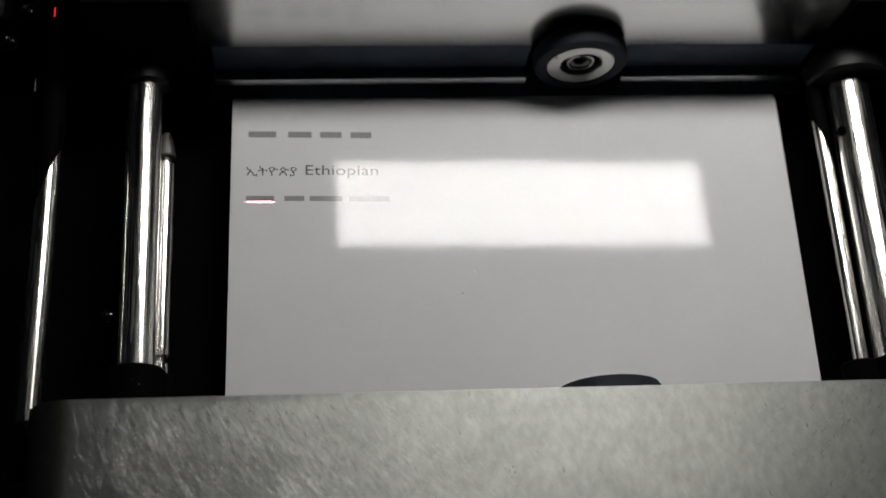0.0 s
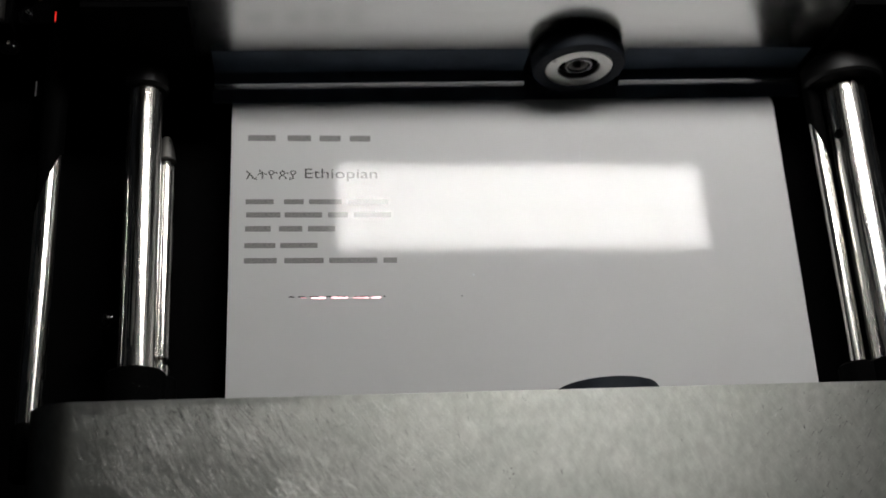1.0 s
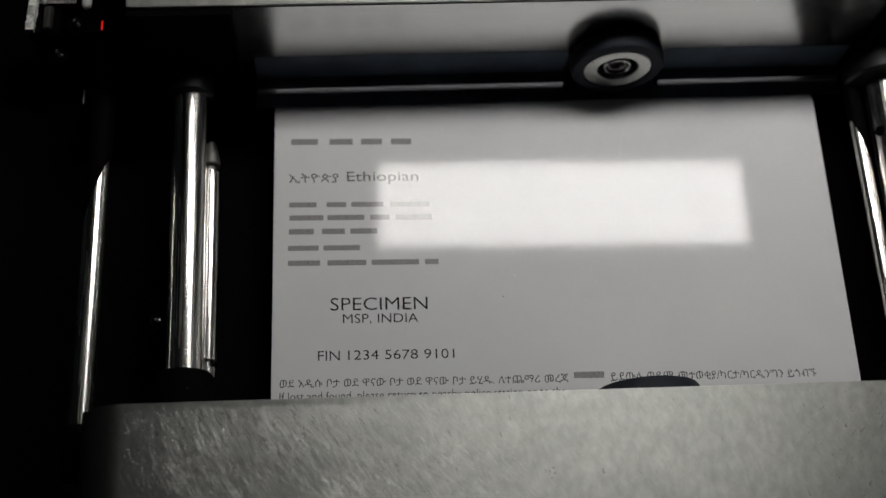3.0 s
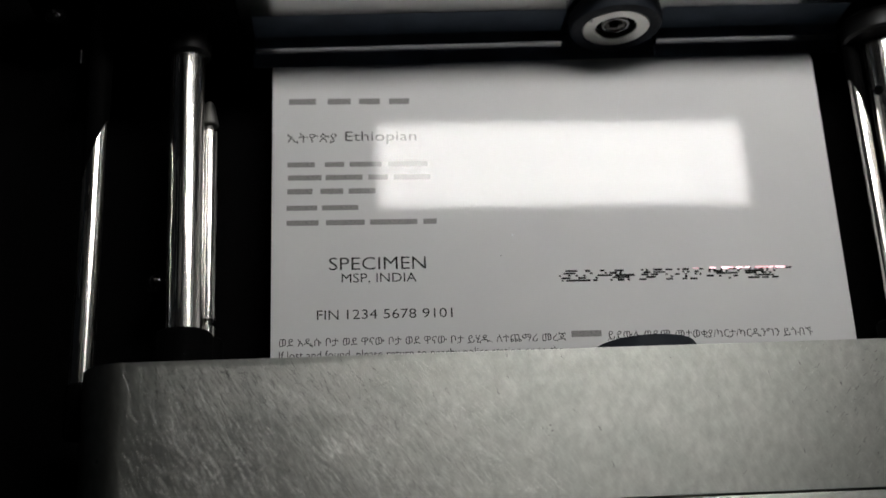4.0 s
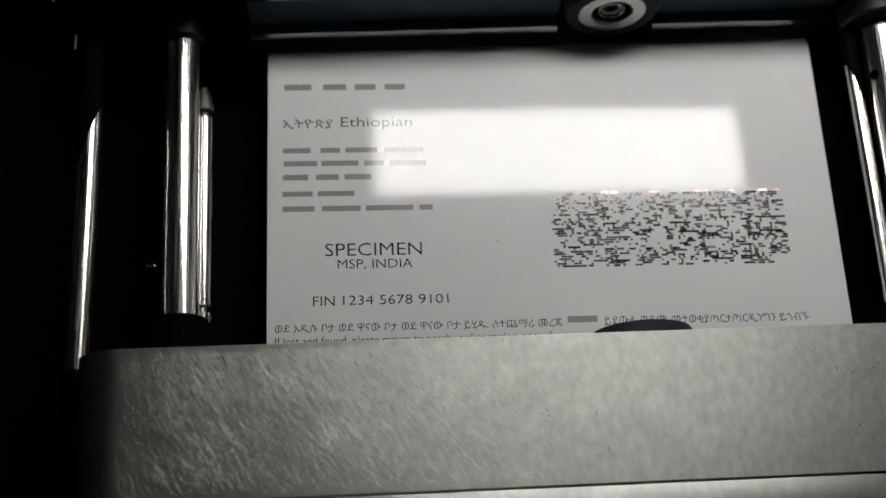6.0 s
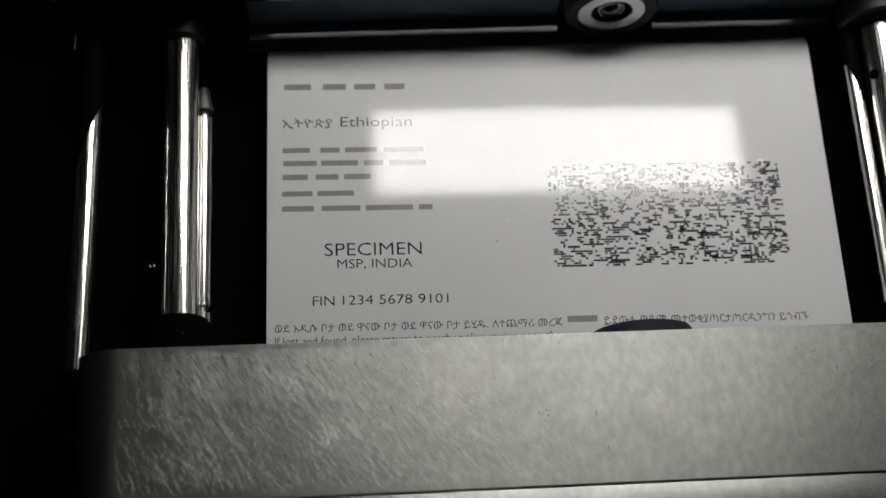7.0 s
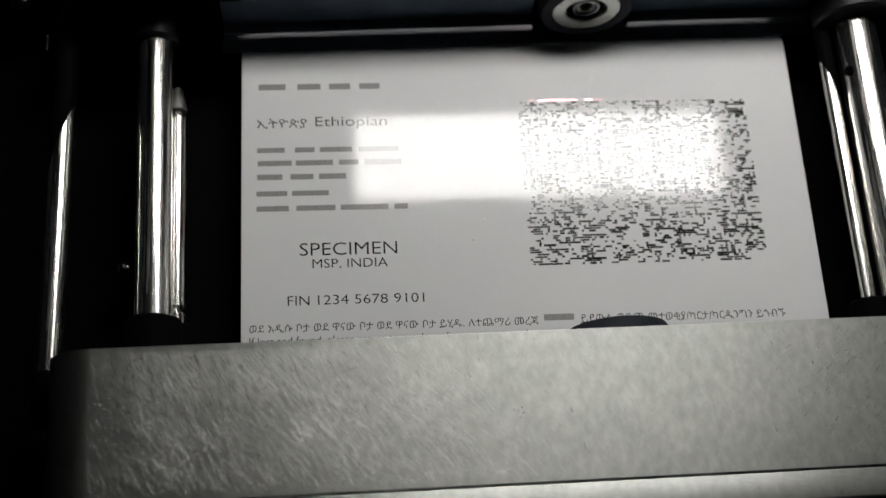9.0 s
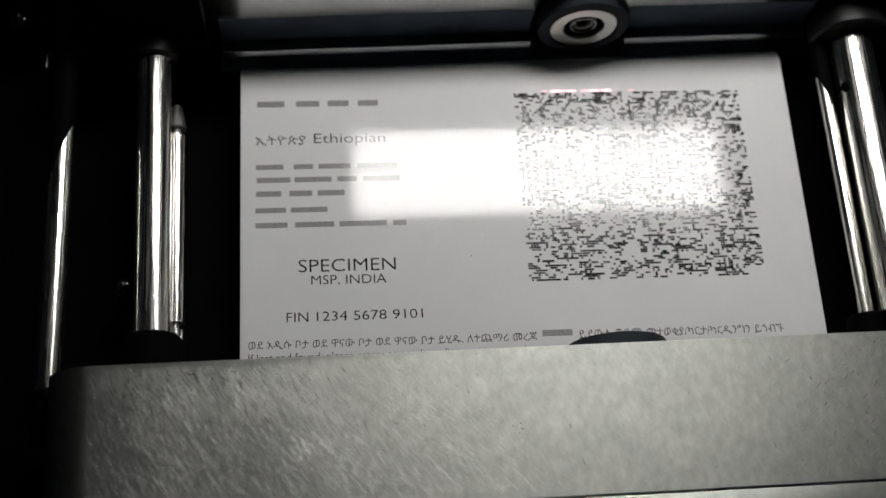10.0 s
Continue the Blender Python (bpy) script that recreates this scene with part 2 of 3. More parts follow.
# Lines from the upper edge down: lower edge y, height, spans, start and end of the burning.
for x0, x1 in ((-40.3, -36.2), (-34.4, -30.9), (-29.6, -26.4), (-25.0, -21.9)):
    bar(x0, x1, 25.6, 1.35, -2, -1)
word("ኢትዮጵያ", -40.5, 19.3, 7.4, 1.75, -2, -1, mat=MID_INK)
word("Ethiopian", -31.8, 19.1, 10.8, 2.1, -2, -1, mat=MID_INK)
for y, h, t0, t1, spans in (
        (15.2, 1.1, -2, -1, ((-40.5, -36.4), (-34.9, -32.0), (-31.2, -26.4), (-25.4, -19.4))),
        (13.05, 1.15, 0.12, 0.36, ((-40.4, -35.4), (-34.8, -29.3), (-28.4, -25.5), (-24.6, -19.1))),
        (10.8, 1.2, 0.37, 0.52, ((-40.5, -36.8), (-35.6, -32.2), (-31.4, -27.4))),
        (8.2, 1.1, 0.54, 0.7, ((-40.6, -36.1), (-35.4, -30.0))),
        (5.8, 1.15, 0.76, 0.96, ((-40.6, -35.9), (-34.8, -29.1), (-28.3, -21.3), (-20.4, -18.4)))):
    for a, b in spans:
        bar(a, b, y, h, t0, t1)
word("SPECIMEN", -34.4, -1.05, 14.15, 1.95, 0.98, 1.22)
word("MSP, INDIA", -32.6, -3.2, 10.9, 1.6, 1.24, 1.38)
word("FIN", -36.2, -8.55, 3.1, 1.42, 1.4, 1.66)
word("1234 5678 9101", -31.9, -8.52, 15.25, 1.42, 1.4, 1.66)
word("ወደ አዲሱ ቦታ ወደ ዋናው ቦታ ወደ ዋናው ቦታ ይሂዱ. ለተጨማሪ መረጃ", -41.6, -12.55, 41.2, 1.4, 1.7, 2.3)
bar(0.5, 4.9, -12.1, 1.3, 1.7, 2.3)
word("ይደውሉ ወይም", 5.8, -12.55, 9.2, 1.4, 1.7, 2.3)
word("መታወቂያ/ካርታ/ካርዲንግን ይጎብኙ", 15.8, -12.5, 20.5, 1.4, 1.7, 2.3)
word("If lost and found, please return to nearby police station or to the", -41.6, -14.72, 40.8, 1.6, 2.35, 3.2)

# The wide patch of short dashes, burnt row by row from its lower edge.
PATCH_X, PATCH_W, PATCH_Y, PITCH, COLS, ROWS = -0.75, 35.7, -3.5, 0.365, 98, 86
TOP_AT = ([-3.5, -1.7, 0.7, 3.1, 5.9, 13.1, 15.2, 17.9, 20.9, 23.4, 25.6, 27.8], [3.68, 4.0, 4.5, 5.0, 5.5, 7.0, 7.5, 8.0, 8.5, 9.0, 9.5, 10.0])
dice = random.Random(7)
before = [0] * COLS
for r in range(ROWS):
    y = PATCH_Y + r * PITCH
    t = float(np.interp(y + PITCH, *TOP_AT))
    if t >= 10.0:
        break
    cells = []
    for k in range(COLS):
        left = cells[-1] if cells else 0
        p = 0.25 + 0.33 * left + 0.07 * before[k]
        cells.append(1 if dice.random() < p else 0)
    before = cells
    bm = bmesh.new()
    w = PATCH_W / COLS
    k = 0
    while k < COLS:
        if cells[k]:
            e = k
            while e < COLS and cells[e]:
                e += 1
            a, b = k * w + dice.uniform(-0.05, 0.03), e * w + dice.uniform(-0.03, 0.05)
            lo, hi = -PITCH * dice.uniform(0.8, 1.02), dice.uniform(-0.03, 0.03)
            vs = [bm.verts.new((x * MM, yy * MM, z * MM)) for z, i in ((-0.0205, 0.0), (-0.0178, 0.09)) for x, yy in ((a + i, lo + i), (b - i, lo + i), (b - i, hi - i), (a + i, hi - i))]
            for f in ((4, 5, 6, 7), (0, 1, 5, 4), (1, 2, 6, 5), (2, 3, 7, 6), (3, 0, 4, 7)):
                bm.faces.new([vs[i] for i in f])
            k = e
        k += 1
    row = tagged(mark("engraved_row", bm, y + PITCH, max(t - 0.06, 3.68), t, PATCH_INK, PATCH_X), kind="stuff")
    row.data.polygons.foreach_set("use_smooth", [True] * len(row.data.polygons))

# Dust on the card.
FIBRE = (10.2, 21.7)
for x, y, r, mat in ((-9.07, 0.76, 0.11, PALE_INK), (-7.2, 4.0, 0.2, PALE_PLASTIC)):
    d = tagged(part("dust_speck", lathe([(0, 0), (r * 0.8, 0.0), (r, r * 0.3), (0, r * 0.6)], 10, "z"), mat, None, "", (x, y, CARD_TOP)), "tiny grey dust speck lying on the card", "dust", "dust on the card")

# A fine pale fibre that clings to the card.
bm = bmesh.new()
last = None
for k in range(9):
    a = k / 8
    cx, cy = FIBRE[0] + 1.05 * a ** 1.5, FIBRE[1] + 5.9 * a
    ring = [bm.verts.new(((cx + 0.025 * math.cos(j * 1.57)) * MM, cy * MM, (0.04 + 0.025 * math.sin(j * 1.57)) * MM)) for j in range(4)]
    if last:
        for j in range(4):
            bm.faces.new((last[j], last[(j + 1) % 4], ring[(j + 1) % 4], ring[j]))
    last = ring
tagged(part("dust_fibre", bm, PALE_PLASTIC, None, "", (0, 0, 0)), "fine pale fibre clinging to the glossy card", "dust fibre")

# The light of the laser on the card: a row of short glowing dashes.
spot = thing("laser_spot", "pinkish white glow of the laser burning the card", "laser light", (-39.1, 15.2, 0.02))
DASHES = []
for k, (w, h) in enumerate(((0.8, 0.14), (0.9, 0.16), (1.1, 0.2), (1.7, 0.26), (1.0, 0.2), (0.7, 0.16), (2.2, 0.24), (0.6, 0.14), (1.3, 0.2), (0.9, 0.16))):
    DASHES.append(part("glow_dash", slab(rounded(-w / 2, w / 2, -h / 2, h / 2, h * 0.4, 3), 0, 0.02, 0), EMBER if k % 3 == 0 else SPARK, spot))


# ---- rear bar ----
rear = thing("rear_bar", "satin aluminium bar standing behind the card", "machine bar", (0, 37.8, 0), 1.4)
part("bar_block", block(-62, 68, 0, 26, -8, 21.2, 0.15), ALU_FACE, rear)
for x0, x1 in ((-45.9, 2.3), (17.2, 47.2)):
    # Strip added to keep the far edge of the card dark.
    part("edge_strip", slab([(x0, -4.55), (x1, -4.55), (x1, -2.35), (x0, -2.35)], 0.03, 0.3, 0.06), BLUE_BLACK, rear, "thin dark blue strip added over the card edge")
    bm = bmesh.new()
    ends = [[bm.verts.new((x * MM, y * MM, z * MM)) for y, z in ((-2.35, 0.03), (-2.35, 0.3), (-1.9, 1.2), (0.05, 1.2), (0.05, 0.03))] for x in (x0 + 0.4, x1)]
    for k in range(5):
        bm.faces.new((ends[0][k], ends[0][(k + 1) % 5], ends[1][(k + 1) % 5], ends[1][k]))
    bm.faces.new(ends[0])
    bm.faces.new(ends[1])
    part("chamfer", bm, POLISHED, rear, "thin polished chamfer along the dark strip")
    # Strip added for the dark band low on the bar face.
    part("foot_strip", block(x0 + 0.4, x1, -0.06, 0.03, 1.28, 7.6, 0.02), BLUE_BLACK, rear, "dark blue strip added along the foot of the bar")
    part("chamfer_cover", block(x0 + 0.4, x1, -1.86, 0.03, 1.15, 1.3, 0.03), BLUE_BLACK, rear)
# Dark sheet laid on the card in place of the roller's shade.
part("roller_shade", slab([(2.3, -4.5), (17.2, -4.5), (17.2, -0.1), (2.3, -0.1)], 0.02, 0.06, 0), BLUE_BLACK, rear, "thin dark blue sheet standing in for shade beneath the roller")
for x0, x1 in ((47.25, 49), (-50, -45.5)):
    part("strip_end", block(x0, x1, -4.6, 0.1, -8, 0.26, 0.1), BLACK, rear)
# Black panels added to keep mirrored shafts off the bar's ends.
for x0, x1 in ((-62.1, -47.6), (48.4, 68.1)):
    part("dark_panel", block(x0, x1, -1.0, 0.02, -8, 20.9, 0.15), BLACK, rear, "black panel added to keep reflections off the bar end")
cap = block(-62, 68, 0.05, 27, -1.6, 0, 0.25)
cap.transform(Matrix.Translation((0, 0, 0.0216)) @ pose(0, 0, 0, 8))
part("cap", cap, CAP_ALU, rear, "smooth bright sloping top")


# ---- pinch rollers ----
def pinch_roller(label, x, y, turn, depth, axle, group="pinch rollers"):
    t = thing("pinch_roller", label, "roller", (x, y, 0), turn, group)
    c = (0, 0, 7.2)
    d = depth
    part("tyre", lathe([(5.15, 0.25), (5.3, 0.0), (6.5, 0.0), (6.9, 0.12), (7.12, 0.5), (7.12, d - 0.4), (6.8, d), (5.2, d), (5.15, d - 0.2)], 64), RUBBER, t, "black rubber tyre", c, True)
    part("bearing_ring", lathe([(3.15, 0.6), (3.15, 0.25), (3.3, 0.1), (5.0, 0.05), (5.16, 0.2), (5.16, d - 0.1), (3.15, d - 0.1)], 56), BEARING, t, "bright steel bearing ring", c, True)
    part("bearing_seal", lathe([(2.1, 1.2), (3.16, 1.2), (3.16, d - 0.3), (2.1, d - 0.3)], 40), BLACK, t, "", c, True)
    part("hub", lathe([(1.75, 0.6), (1.82, 0.5), (2.0, 0.5), (2.12, 0.7), (2.12, d), (1.75, d)], 40), POLISHED, t, "", c, True)
    part("axle", lathe([(0, 2.2), (1.3, 2.2), (1.34, 0.9), (1.5, 0.8), (1.76, 1.0), (1.76, axle), (0, axle)], 36), DARK_STEEL, t, "", c, True)
    part("hex_socket", lathe([(1.2, 1.0), (1.34, 0.88), (1.36, 2.15), (1.2, 2.15)], 6), DARK_STEEL, t, "dark hexagon socket", c)
    return t


pinch_roller("black rubber pinch roller with a steel bearing on the rear bar", 9.75, 34.65, 1.4, 2.9, 3.6)
pinch_roller("black rubber pinch roller half hidden beneath the front plate", 9.2, -15.5, 180.7, 6.0, 9.0)


# ---- front plate ----
def drawn(profile, y0, y1, edge=0.2):
    """A profile of (x, z) pairs drawn out along y."""
    bm = bmesh.new()
    a = [bm.verts.new((x * MM, y0 * MM, z * MM)) for x, z in profile]
    b = [bm.verts.new((x * MM, y1 * MM, z * MM)) for x, z in profile]
    bm.faces.new(a)
    bm.faces.new(b[::-1])
    for i in range(len(a)):
        j = (i + 1) % len(a)
        bm.faces.new((a[i], b[i], b[j], a[j]))
    bmesh.ops.recalc_face_normals(bm, faces=bm.faces[:])
    rim = [e for e in bm.edges if abs(e.verts[0].co.y - e.verts[1].co.y) < 1e-7 and min(v.co.z for v in e.verts) > 0.0125]
    bmesh.ops.bevel(bm, geom=rim, offset=edge * MM, segments=2, affect="EDGES", profile=0.5)
    return bm


def bent(top, thick, left, r, right=80):
    out = [(left + r - r * math.sin(radians(a)), top - r + r * math.cos(radians(a))) for a in range(0, 91, 6)]
    q = r - thick
    inn = [(left + r - q * math.sin(radians(a)), top - r + q * math.cos(radians(a))) for a in range(90, -1, -6)]
    return [(right, top)] + out + [(left, 2.0), (left + thick, 2.0)] + inn + [(right, top - thick)]


front = thing("front_plate", "scratched bare aluminium cover plate in front of the card", "cover plate", (0, -17.9, 0), 0.57)
part("top_plate", drawn(bent(16.5, 2.3, -66.2, 6.1), -19.5, 0), ALU, front, smooth=True)
part("front_lip", drawn(bent(16.42, 2.5, -66.0, 6.1), -23.3, -19.74), ALU_EDGE, front, "smooth aluminium front strip", smooth=True)


def scratch_field(count, seed, mat, low, high, lift, edge):
    """Fine pointed strips of torn, rough metal, strewn over the plate and thinning out to one side. Direction and lean
    are set for glints.
    """
    rng = random.Random(seed)
    verts, faces = [], []

    def ridge(x, y, way, length, width, curl):
        n0, lean = len(verts), 1 if x < 8 else -1   # the torn wall is tilted to the side that catches the lamp
        for s, fat in ((-0.5, 0.0), (-0.15, 1.0), (0.15, 1.0), (0.5, 0.0)):
            turn = way + curl * s
            cx, cy = x + math.cos(turn) * length * s, y + math.sin(turn) * length * s
            for q in ((0,) if not fat else (-1, 1)):
                verts.append(((cx - math.sin(turn) * q * width / 2) * MM, (cy + math.cos(turn) * q * width / 2) * MM, (16.502 + 0.004 * fat + (1 + q * lean) * lift * width) * MM))
        faces.extend(((n0, n0 + 2, n0 + 1), (n0 + 1, n0 + 2, n0 + 4, n0 + 3), (n0 + 3, n0 + 4, n0 + 5)))

    made = 0
    while made < count:
        x, y = rng.uniform(-59.9, 66), rng.uniform(-19.0, -0.4)
        bare = math.sin(x * 0.37 + 1.3 * math.sin(y * 0.31)) * math.sin(y * 0.45 + 0.6 * math.sin(x * 0.23) + 1)
        keep = min(1.0, max(0.001, (edge - x - 0.8 * y) / 26, (x - 24.0) / 110)) * (0.75 + 0.25 * bare) * min(1.0, 0.3 + (x + 59.9) / 14)
        if rng.random() > keep:
            continue
        way = radians(rng.gauss(116 + 0.34 * (x + 58) if x < 8 else 50, 7) if rng.random() < 0.93 else rng.uniform(0, 180))
        length = rng.choice((0.7, 1.0, 1.4, 1.9, 2.5)) * rng.uniform(0.8, 1.2) * (1.0 if x < 8 else 0.55)
        if max(abs(y + 9.7 + d * math.sin(way) * length / 2) for d in (-1, 1)) > 9.45:
            continue
        ridge(x, y, way, length, rng.uniform(low, high) * (1 if x < 8 else 1.6), rng.gauss(0, 0.03))
        made += 1
    for x, y in ((-46.5, -13.2), (-43.2, -13.9), (-49.0, -14.6), (-41.5, -12.2), (-51.5, -18.0)):
        for i in range(7):
            turn = radians(200 + i * 24)
            ridge(x + 0.75 * math.cos(turn), y + 0.45 * math.sin(turn), turn + math.pi / 2, 0.6, 0.08, 0.2)
    me = bpy.data.meshes.new("scratch")
    me.from_pydata(verts, [], faces)
    me.materials.append(mat)
    return me


for count, seed, mat, low, high, lift, edge, say in ((5600, 5, SCRATCH, 0.018, 0.034, 0.07, -13, "fine scratches turned and tilted to glint"), (2200, 9, GROOVE, 0.022, 0.042, 0, -24, "fine dark scratches")):
    ob = new("scratch", scratch_field(count, seed, mat, low, high, lift, edge))
    ob.parent = front
    tagged(ob, say, kind="stuff")
dice = random.Random(12)
for x, y in ((-29.2, -5.2), (-28.3, -9.3), (-27.9, -9.7), (-27.0, -9.2), (-27.4, -10.9), (-27.8, -12.0), (-28.1, -12.4), (-6.8, -10.4), (-6.3, -10.0), (-6.1, -10.7), (-6.6, -11.3), (-6.0, -12.4)):
    r = dice.uniform(0.05, 0.13)
    part("nick", slab([(x + r * (1 + 0.6 * dice.random()) * math.cos(a), y + r * (0.7 + 0.6 * dice.random()) * math.sin(a)) for a in (0, 1, 2, 3.1, 4.2, 5.3)], 16.49, 16.506, 0), DARK_STEEL, front, "small dark nick")
for x0, x1 in ((-63.8, -60), (60, 78)):
    part("post", block(x0, x1, -18.5, -2.0, -8, 14.0 if x0 > 0 else 6, 0.4), BLACK, front, "black mounting post")
part("axle_clip", block(6.5, 12.2, -12, -6.8, 5.4, 14.21, 0.2), BLACK, front)

# ---- guide shafts ----
def shaft(label, x, z, r, y0, y1, mat=CHROME, collars=(), slant=0.0, tips=(0.25, 0.25), grooves=(), turn=0.0):
    t = thing("guide_shaft", label, "shaft", (x, 0, z), turn, "guide shafts")
    prof = [(0, y0), (r - tips[0], y0), (r, y0 + tips[0])]
    for g in grooves:
        prof += [(r, g - 0.55), (r * 0.5, g - 0.4), (r * 0.5, g + 0.4), (r, g + 0.55)]
    if tips[1] > 1:   # a drawn-out blunt point beyond the last groove
        g = grooves[-1]
        prof = prof[:-3] + [(r * 0.45, g - 0.4), (r * 0.45, g), (0, g)]
        tip = [(0, g - 0.05), (r * 0.45, g), (r * 0.45, g + 0.55), (r * 0.98, g + 0.65), (r * 1.05, g + 0.85), (r * 0.9, g + 1.9), (r * 0.6, y1 - 0.9), (r * 0.35, y1 - 0.3), (0, y1 - 0.2)]
        part("tip", lathe(tip, 40), DARK_STEEL, t, "dull blunt tip", (0, 0, 0), True)
    else:
        prof += [(r, y1 - tips[1]), (r - tips[1], y1), (0, y1)]
    part("rod", lathe(prof, 56), mat, t, "", (0, 0, 0), True)
    for ya, yb, rr in collars:
        e = min(0.4, rr * 0.2)
        bm = lathe([(0, ya), (rr - e, ya), (rr, ya + e), (rr, yb - e), (rr - e, yb), (0, yb)], 48)
        # Rear sleeves on slim shafts are slanted to taper the rod's highlight off.
        if ya > 10:
            for v in bm.verts:
                if v.co.y < (ya + 1) * MM:
                    v.co.y += slant * v.co.x
        part("collar", bm, COLLAR if ya > 30 and rr > 3 else BLACK, t, "black collar, on slim shafts a sleeve that ends the highlight", (0, 0, 0), True)
    return t


shaft("polished steel guide shaft between black collars", -54.5, 5.0, 2.5, -14, 33.5, CHROME, ((-22, -11.6, 4.0), (31.0, 37.2, 3.4)), turn=0.9)
shaft("thin polished steel shaft with turned grooves", -51.7, 2.6, 1.35, -13.5, 25.2, CHROME_DULL, ((-22, -11.8, 2.4),), 0.0, (0.3, 1.1), (-9.6, 20.4), 0.6)
# The long rear sleeves of the slim shafts are added to end their highlights.
shaft("slim polished steel guide shaft beside the machine side", -67.8, 5.0, 1.6, -18.8, 34, CHROME, ((15.6, 44, 1.75), (-26, -18.5, 2.0)), 3.2)
shaft("slim polished steel guide shaft next to the card", 47.6, 3.6, 1.1, -11.8, 34, CHROME, ((-22, -11.5, 3.0), (23.5, 36.5, 1.25)), -3.5)
thick = shaft("thick polished steel guide shaft with a cross hole", 52.4, 5.0, 3.2, -13, 33, CHROME, ((-22, -11.5, 4.2), (33.2, 36.9, 6.2)))
hole = lathe([(0, 0.05), (0.45, 0.05), (0.5, 0.2), (0.75, 0.22), (0.8, 0.0), (0.8, -0.6), (0, -0.6)], 24, "z")
hole.transform(Matrix.Translation((-0.00283, 0.0243, 0.0015)) @ pose(0, 0, 0, 0, -62, 0))
part("cross_hole", hole, BLACK, thick, "dark cross hole")


# ---- sensor corner ----
PLATED = material("plated_steel", (0.82, 0.81, 0.78), 0.4, 0.2)
wire(PLATED, ramp(PLATED, grain(PLATED, 900, (1, 1, 1), 0, 4), [(0.35, (0.4, 0.4, 0.38)), (0.55, (0.92, 0.91, 0.88))]), "Base Color")
sensor = thing("sensor_block", "small black sensor block with a lit red diode", "sensor", (-68.0, 44.6, -8))
part("sensor_body", block(-3.6, 2.2, -3.7, 5, 0, 15.6, 0.4), BLACK, sensor)
part("diode", block(-0.33, -0.15, -3.2, -1.6, 15.5, 15.8, 0.08), RED, sensor, "glowing red diode")
part("terminal", lathe([(0, 0.2), (0.4, 0.25), (0.68, 0.6), (0.72, 1.2), (0.72, 4.6), (0, 4.6)], 24), PLATED, sensor, "bright plated terminal", (-2.6, 0, 16.25), True)

spring = thing("coil_spring", "fine steel coil spring beside the sensor", "spring", (-78.0, 47.0, 6.7))
bm = bmesh.new()
side, n = 5, 13 * 14
last = None
for k in range(n + 1):
    a = 2 * math.pi * k / 14
    cx, cy, cz = 5.4 * k / n, 0.55 * math.cos(a), 0.65 + 0.55 * math.sin(a)
    ring = [bm.verts.new(((cx + 0.12 * math.cos(2 * math.pi * j / side)) * MM, (cy + 0.12 * math.sin(2 * math.pi * j / side) * math.cos(a)) * MM,
                          (cz + 0.12 * math.sin(2 * math.pi * j / side) * math.sin(a)) * MM)) for j in range(side)]
    if last:
        for j in range(side):
            bm.faces.new((last[j], last[(j + 1) % side], ring[(j + 1) % side], ring[j]))
    last = ring
part("coil", bm, PLATED, spring, smooth=True)
part("collar", lathe([(0.3, 0.5), (0.75, 0.5), (0.8, 0.6), (0.8, 0.9), (0.75, 1.0), (0.3, 1.0)], 20, "x"), PLATED, spring, "", (0, 0, 0.65), True)
part("spring_seat", block(-0.4, 5.9, -1.0, 1.0, -14.7, 0.0, 0.2), BLACK, spring)

bracket = thing("steel_bracket", "small bright plated bracket with a worn edge", "bracket", (-78.6, 43.2, -8))
bm = block(-0.62, 0.5, -2.0, 6.6, 15.1, 16.2, 0.0)
bmesh.ops.subdivide_edges(bm, edges=[e for e in bm.edges if abs(e.verts[0].co.y - e.verts[1].co.y) > 0.001], cuts=26)
dent = random.Random(4)
for v in bm.verts:
    v.co.x += (dent.uniform(-0.1, 0.1) + 0.045 * (v.co.y * 1000 - 2)) * MM
    v.co.z += dent.uniform(-0.08, 0.08) * MM
part("bracket_plate", bm, PLATED, bracket, "bright plate with a ragged worn edge")
part("bracket_base", block(-0.8, 3.9, -2.0, 2.7, 0, 15.15, 0.2), BLACK, bracket)
thread = [(0, -1.7)]
for k in range(11):
    thread += [(0.55, -1.7 + k * 0.34), (0.72, -1.53 + k * 0.34)]
part("stud", lathe(thread + [(0.55, 2.05), (0, 2.05)], 20), DARK_STEEL, bracket, "dull threaded stud", (2.4, 0, 15.8), True)

# Pin added in place of a fine line of glint beside the shaft.
pin = thing("glint_pin", "thin steel pin standing in for a fine glint, on a black stand", "pin", (-70.75, 31.6, -8))
part("pin_rod", lathe([(0, -1.3), (0.04, -1.3), (0.06, -1.2), (0.06, 1.2), (0, 1.2)], 12), DARK_STEEL, pin, "", (0, 0, 13.0), True)
part("stand", block(-0.4, 0.4, -1.2, 1.2, 0, 12.96, 0.1), BLACK, pin)


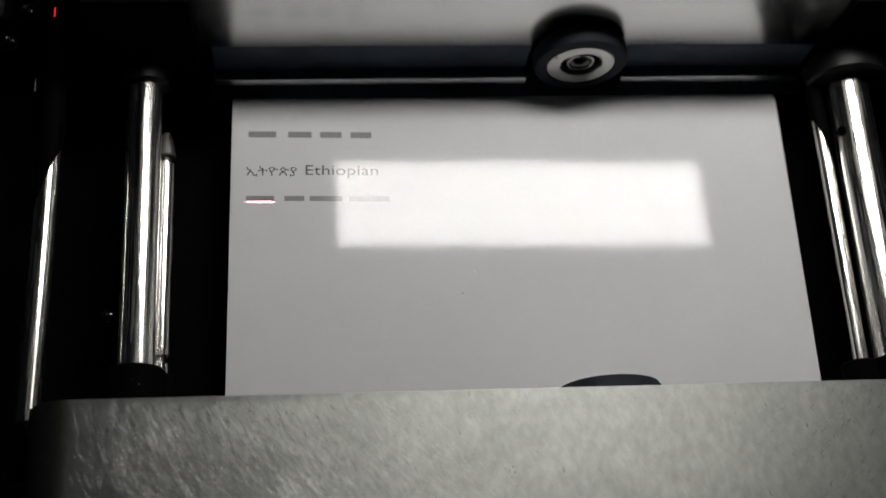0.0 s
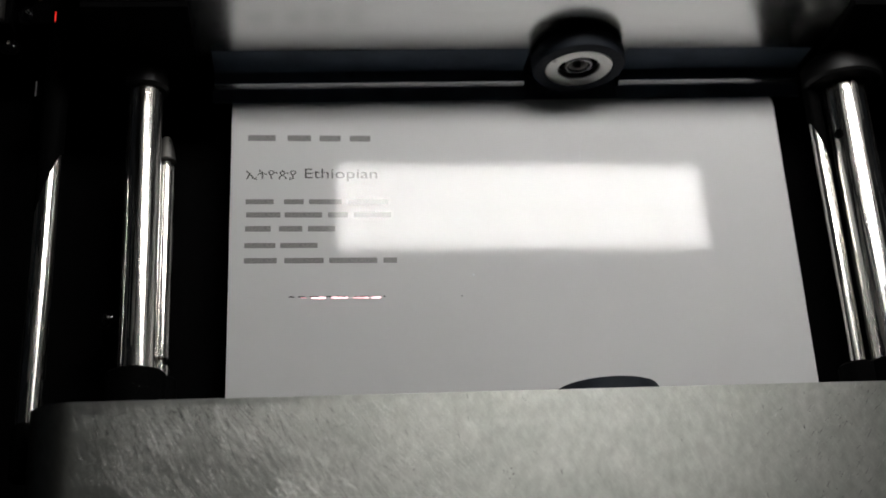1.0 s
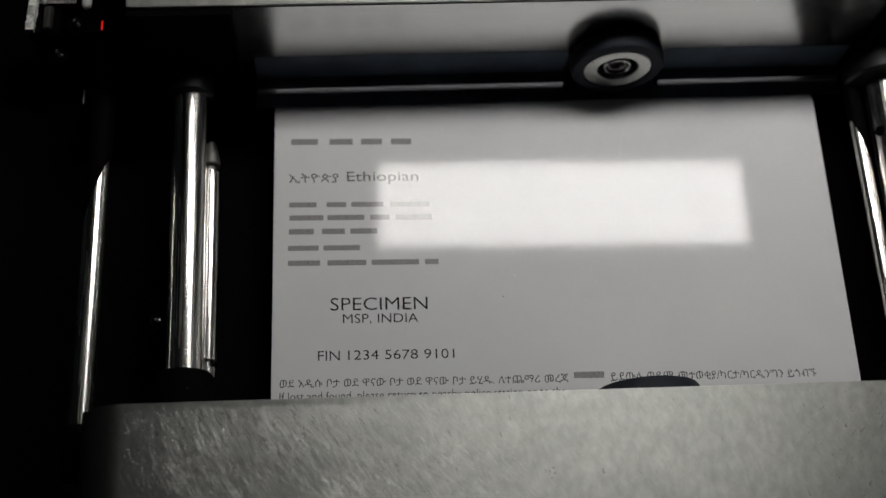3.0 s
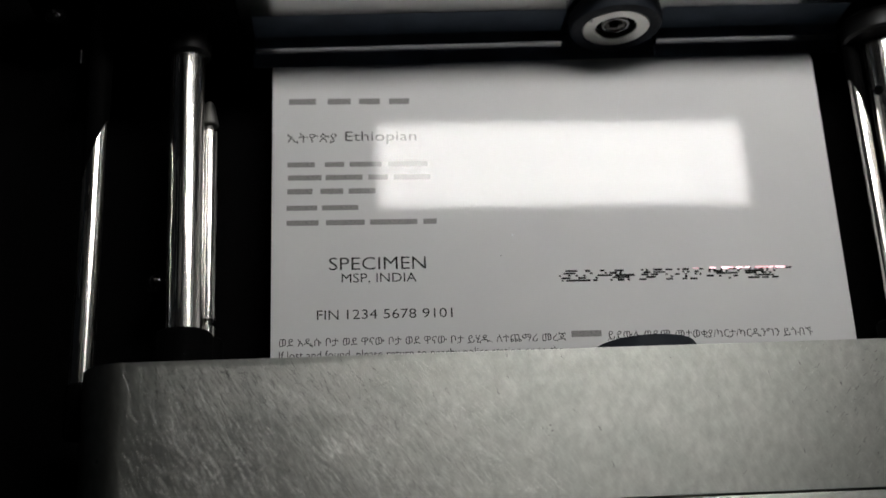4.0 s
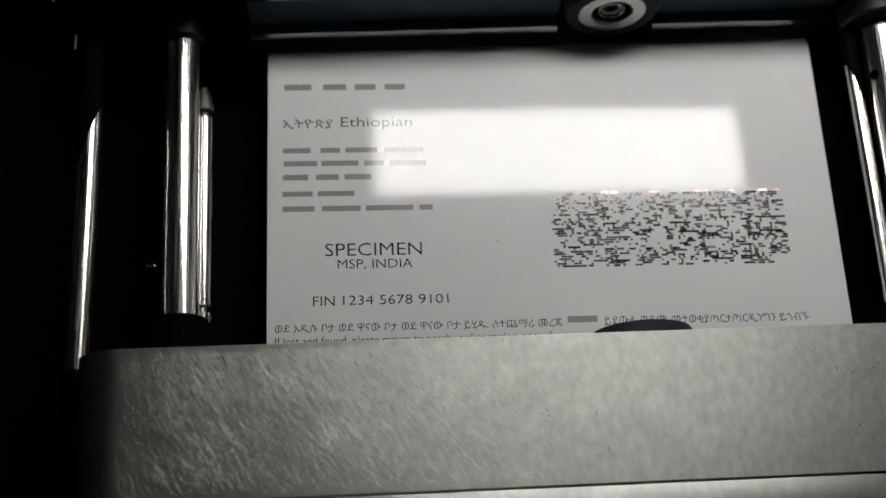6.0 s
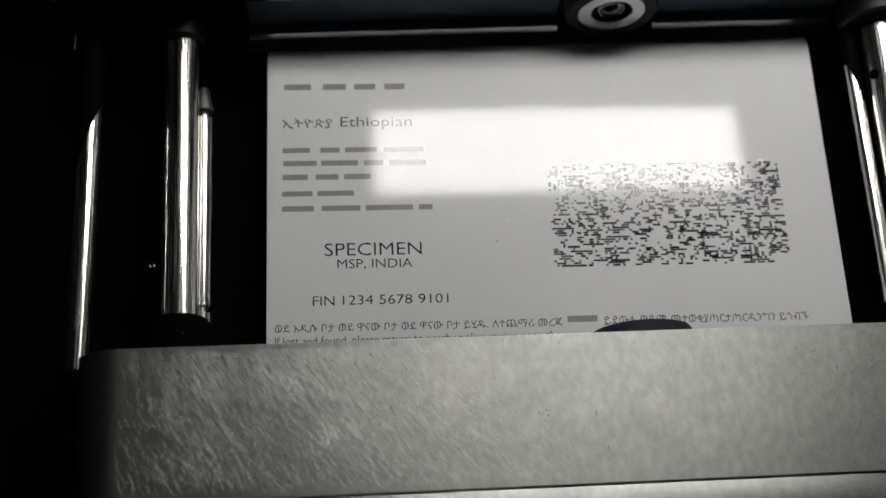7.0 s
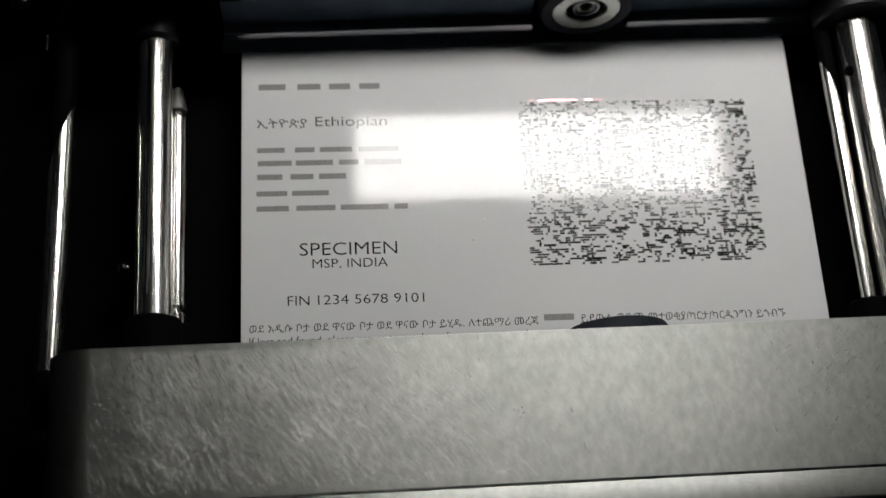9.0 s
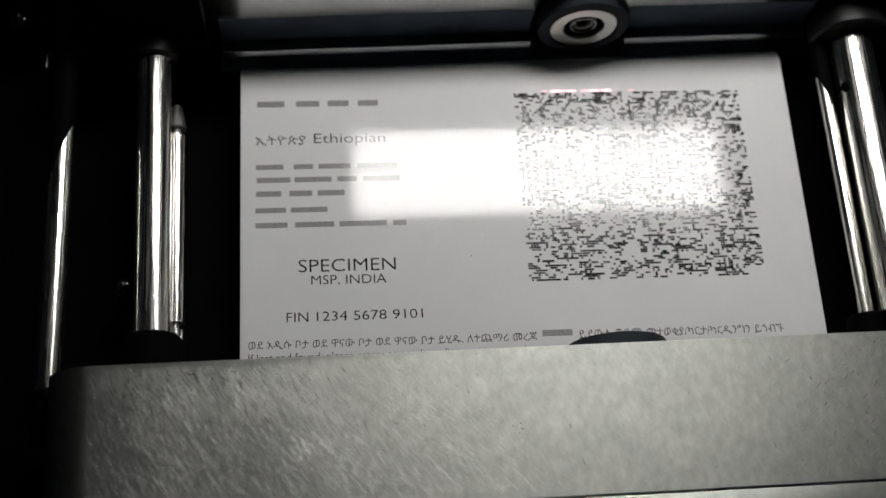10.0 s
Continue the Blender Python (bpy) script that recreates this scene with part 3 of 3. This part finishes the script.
def cap_screw(label, x, y, z):
    t = thing("cap_screw", label, "screw", (x, y, -8), 0, "cap screws")
    h = z + 8
    part("head", lathe([(0, h - 0.1), (0.12, h - 0.1), (0.16, h), (0.26, h), (0.32, h - 0.1), (0.32, h - 1.2), (0, h - 1.2)], 24, "z"), CHROME_DULL, t, "", (0, 0, 0), True)
    part("dome", lathe([(0, h - 0.5), (0.5, h - 0.55), (1.0, h - 0.75), (1.2, h - 1.0), (1.2, h - 1.5), (0, h - 1.5)], 28, "z"), GLOSS, t, "glossy black dome", (0, 0, 0), True)
    part("stand", lathe([(0, h - 1.15), (1.6, h - 1.15), (1.6, 0), (0, 0)], 20, "z"), BLACK, t, "", (0, 0, 0), True)


cap_screw("tiny steel cap screw on a black stand beside the shaft", -59.0, -2.6, 2.0)
cap_screw("tiny steel cap screw on a black stand beside the sensor", -72.3, 43.1, 7.6)
cap_screw("tiny steel cap screw on a low black stand near the bracket", -75.6, 40.0, 4.0)

# Dust on the black collar and the front roller.
for x, y, r in ((-53.2, -14.6, 0.04), (-54.1, -14.1, 0.025), (-52.2, -14.6, 0.03), (-53.6, -15.5, 0.03), (-55.3, -15.6, 0.025), (-54.6, -16.3, 0.02)):
    z = 5 + math.sqrt(16 - (x + 54.3) ** 2)
    tagged(part("dust_speck", lathe([(0, -0.02), (r * 0.8, -0.02), (r, r * 0.5), (0, r)], 8, "z"), PALE_PLASTIC, None, "", (x, y, z)), "tiny pale dust speck on the black collar, on slim shafts a sleeve that ends the highlight", "dust", "dust on the collar")

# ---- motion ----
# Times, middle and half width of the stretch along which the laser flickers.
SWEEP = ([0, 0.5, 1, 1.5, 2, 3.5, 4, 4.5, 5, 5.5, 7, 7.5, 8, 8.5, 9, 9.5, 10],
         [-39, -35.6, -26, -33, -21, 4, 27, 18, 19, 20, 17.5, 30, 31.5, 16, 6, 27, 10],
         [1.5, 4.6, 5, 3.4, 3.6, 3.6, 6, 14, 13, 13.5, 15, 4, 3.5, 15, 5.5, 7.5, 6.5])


def motions():
    for ob, x, y, t0, t1 in LINES:
        home = pose(x * MM, y * MM, 0.00002)
        if t1 < 0:
            walk(ob, [(0, home), (10, home)])
            continue
        deep = pose(x * MM, y * MM, -0.0004)
        tip = pose(x * MM, y * MM, -0.00001, 4.0)
        rows = []
        if t0 > 0.1:
            rows += [(0, deep), (t0 - 0.07, deep)]
        rows += [(max(t0, 0), tip), (t1, home)]
        if t1 < 9.9:
            rows.append((10, home))
        walk(ob, rows)
    go = [(0.0, -38.5, 15.2), (0.1, -26, 15.0), (0.2, -38, 14.3), (0.3, -30, 13.9), (0.4, -34, 12.2), (0.5, -35.6, 9.6),
          (0.6, -36, 9.2), (0.7, -33, 8.2), (0.8, -29, 7.0), (0.9, -34, 6.3), (1.0, -26.2, 0.6), (1.1, -32.5, 0.2), (1.2, -25, -0.9),
          (1.3, -28, -2.4), (1.4, -31, -7.1), (1.5, -33.2, -7.5), (1.6, -24, -8.2), (1.7, 0, -11.0), (1.8, -6, -11.2), (1.9, -4, -11.4),
          (2.0, -21.0, -11.6), (2.1, -36, -11.9), (2.2, -37, -12.3), (2.5, -10, -14.0), (2.8, -34, -14.5), (3.2, 0, -15.6), (3.62, 4, -15.6)]
    for k in range(37, 101):
        t = k / 10
        y = float(np.interp(t, TOP_AT[1], TOP_AT[0]))
        x = float(np.interp(t, SWEEP[0], SWEEP[1])) + (0.0, 3.0, -2.5, 1.5, -3.5)[k % 5]
        go.append((t, x, y))
    walk(spot, [(t, pose(x * MM, y * MM, 0.00003)) for t, x, y in go])
    # The dashes flicker along the line: close together over the words, far apart over the patch.
    flick = random.Random(31)
    for k, ob in enumerate(DASHES):
        rows = []
        for i in range(41):
            t = i * 0.25
            reach = float(np.interp(t, SWEEP[0], SWEEP[2]))
            rows.append((t, pose(((k - 4.5) / 4.5 * reach + flick.uniform(-0.22, 0.22) * reach) * MM, 0, 0.00001 * (k % 3))))
        walk(ob, rows)


motions()
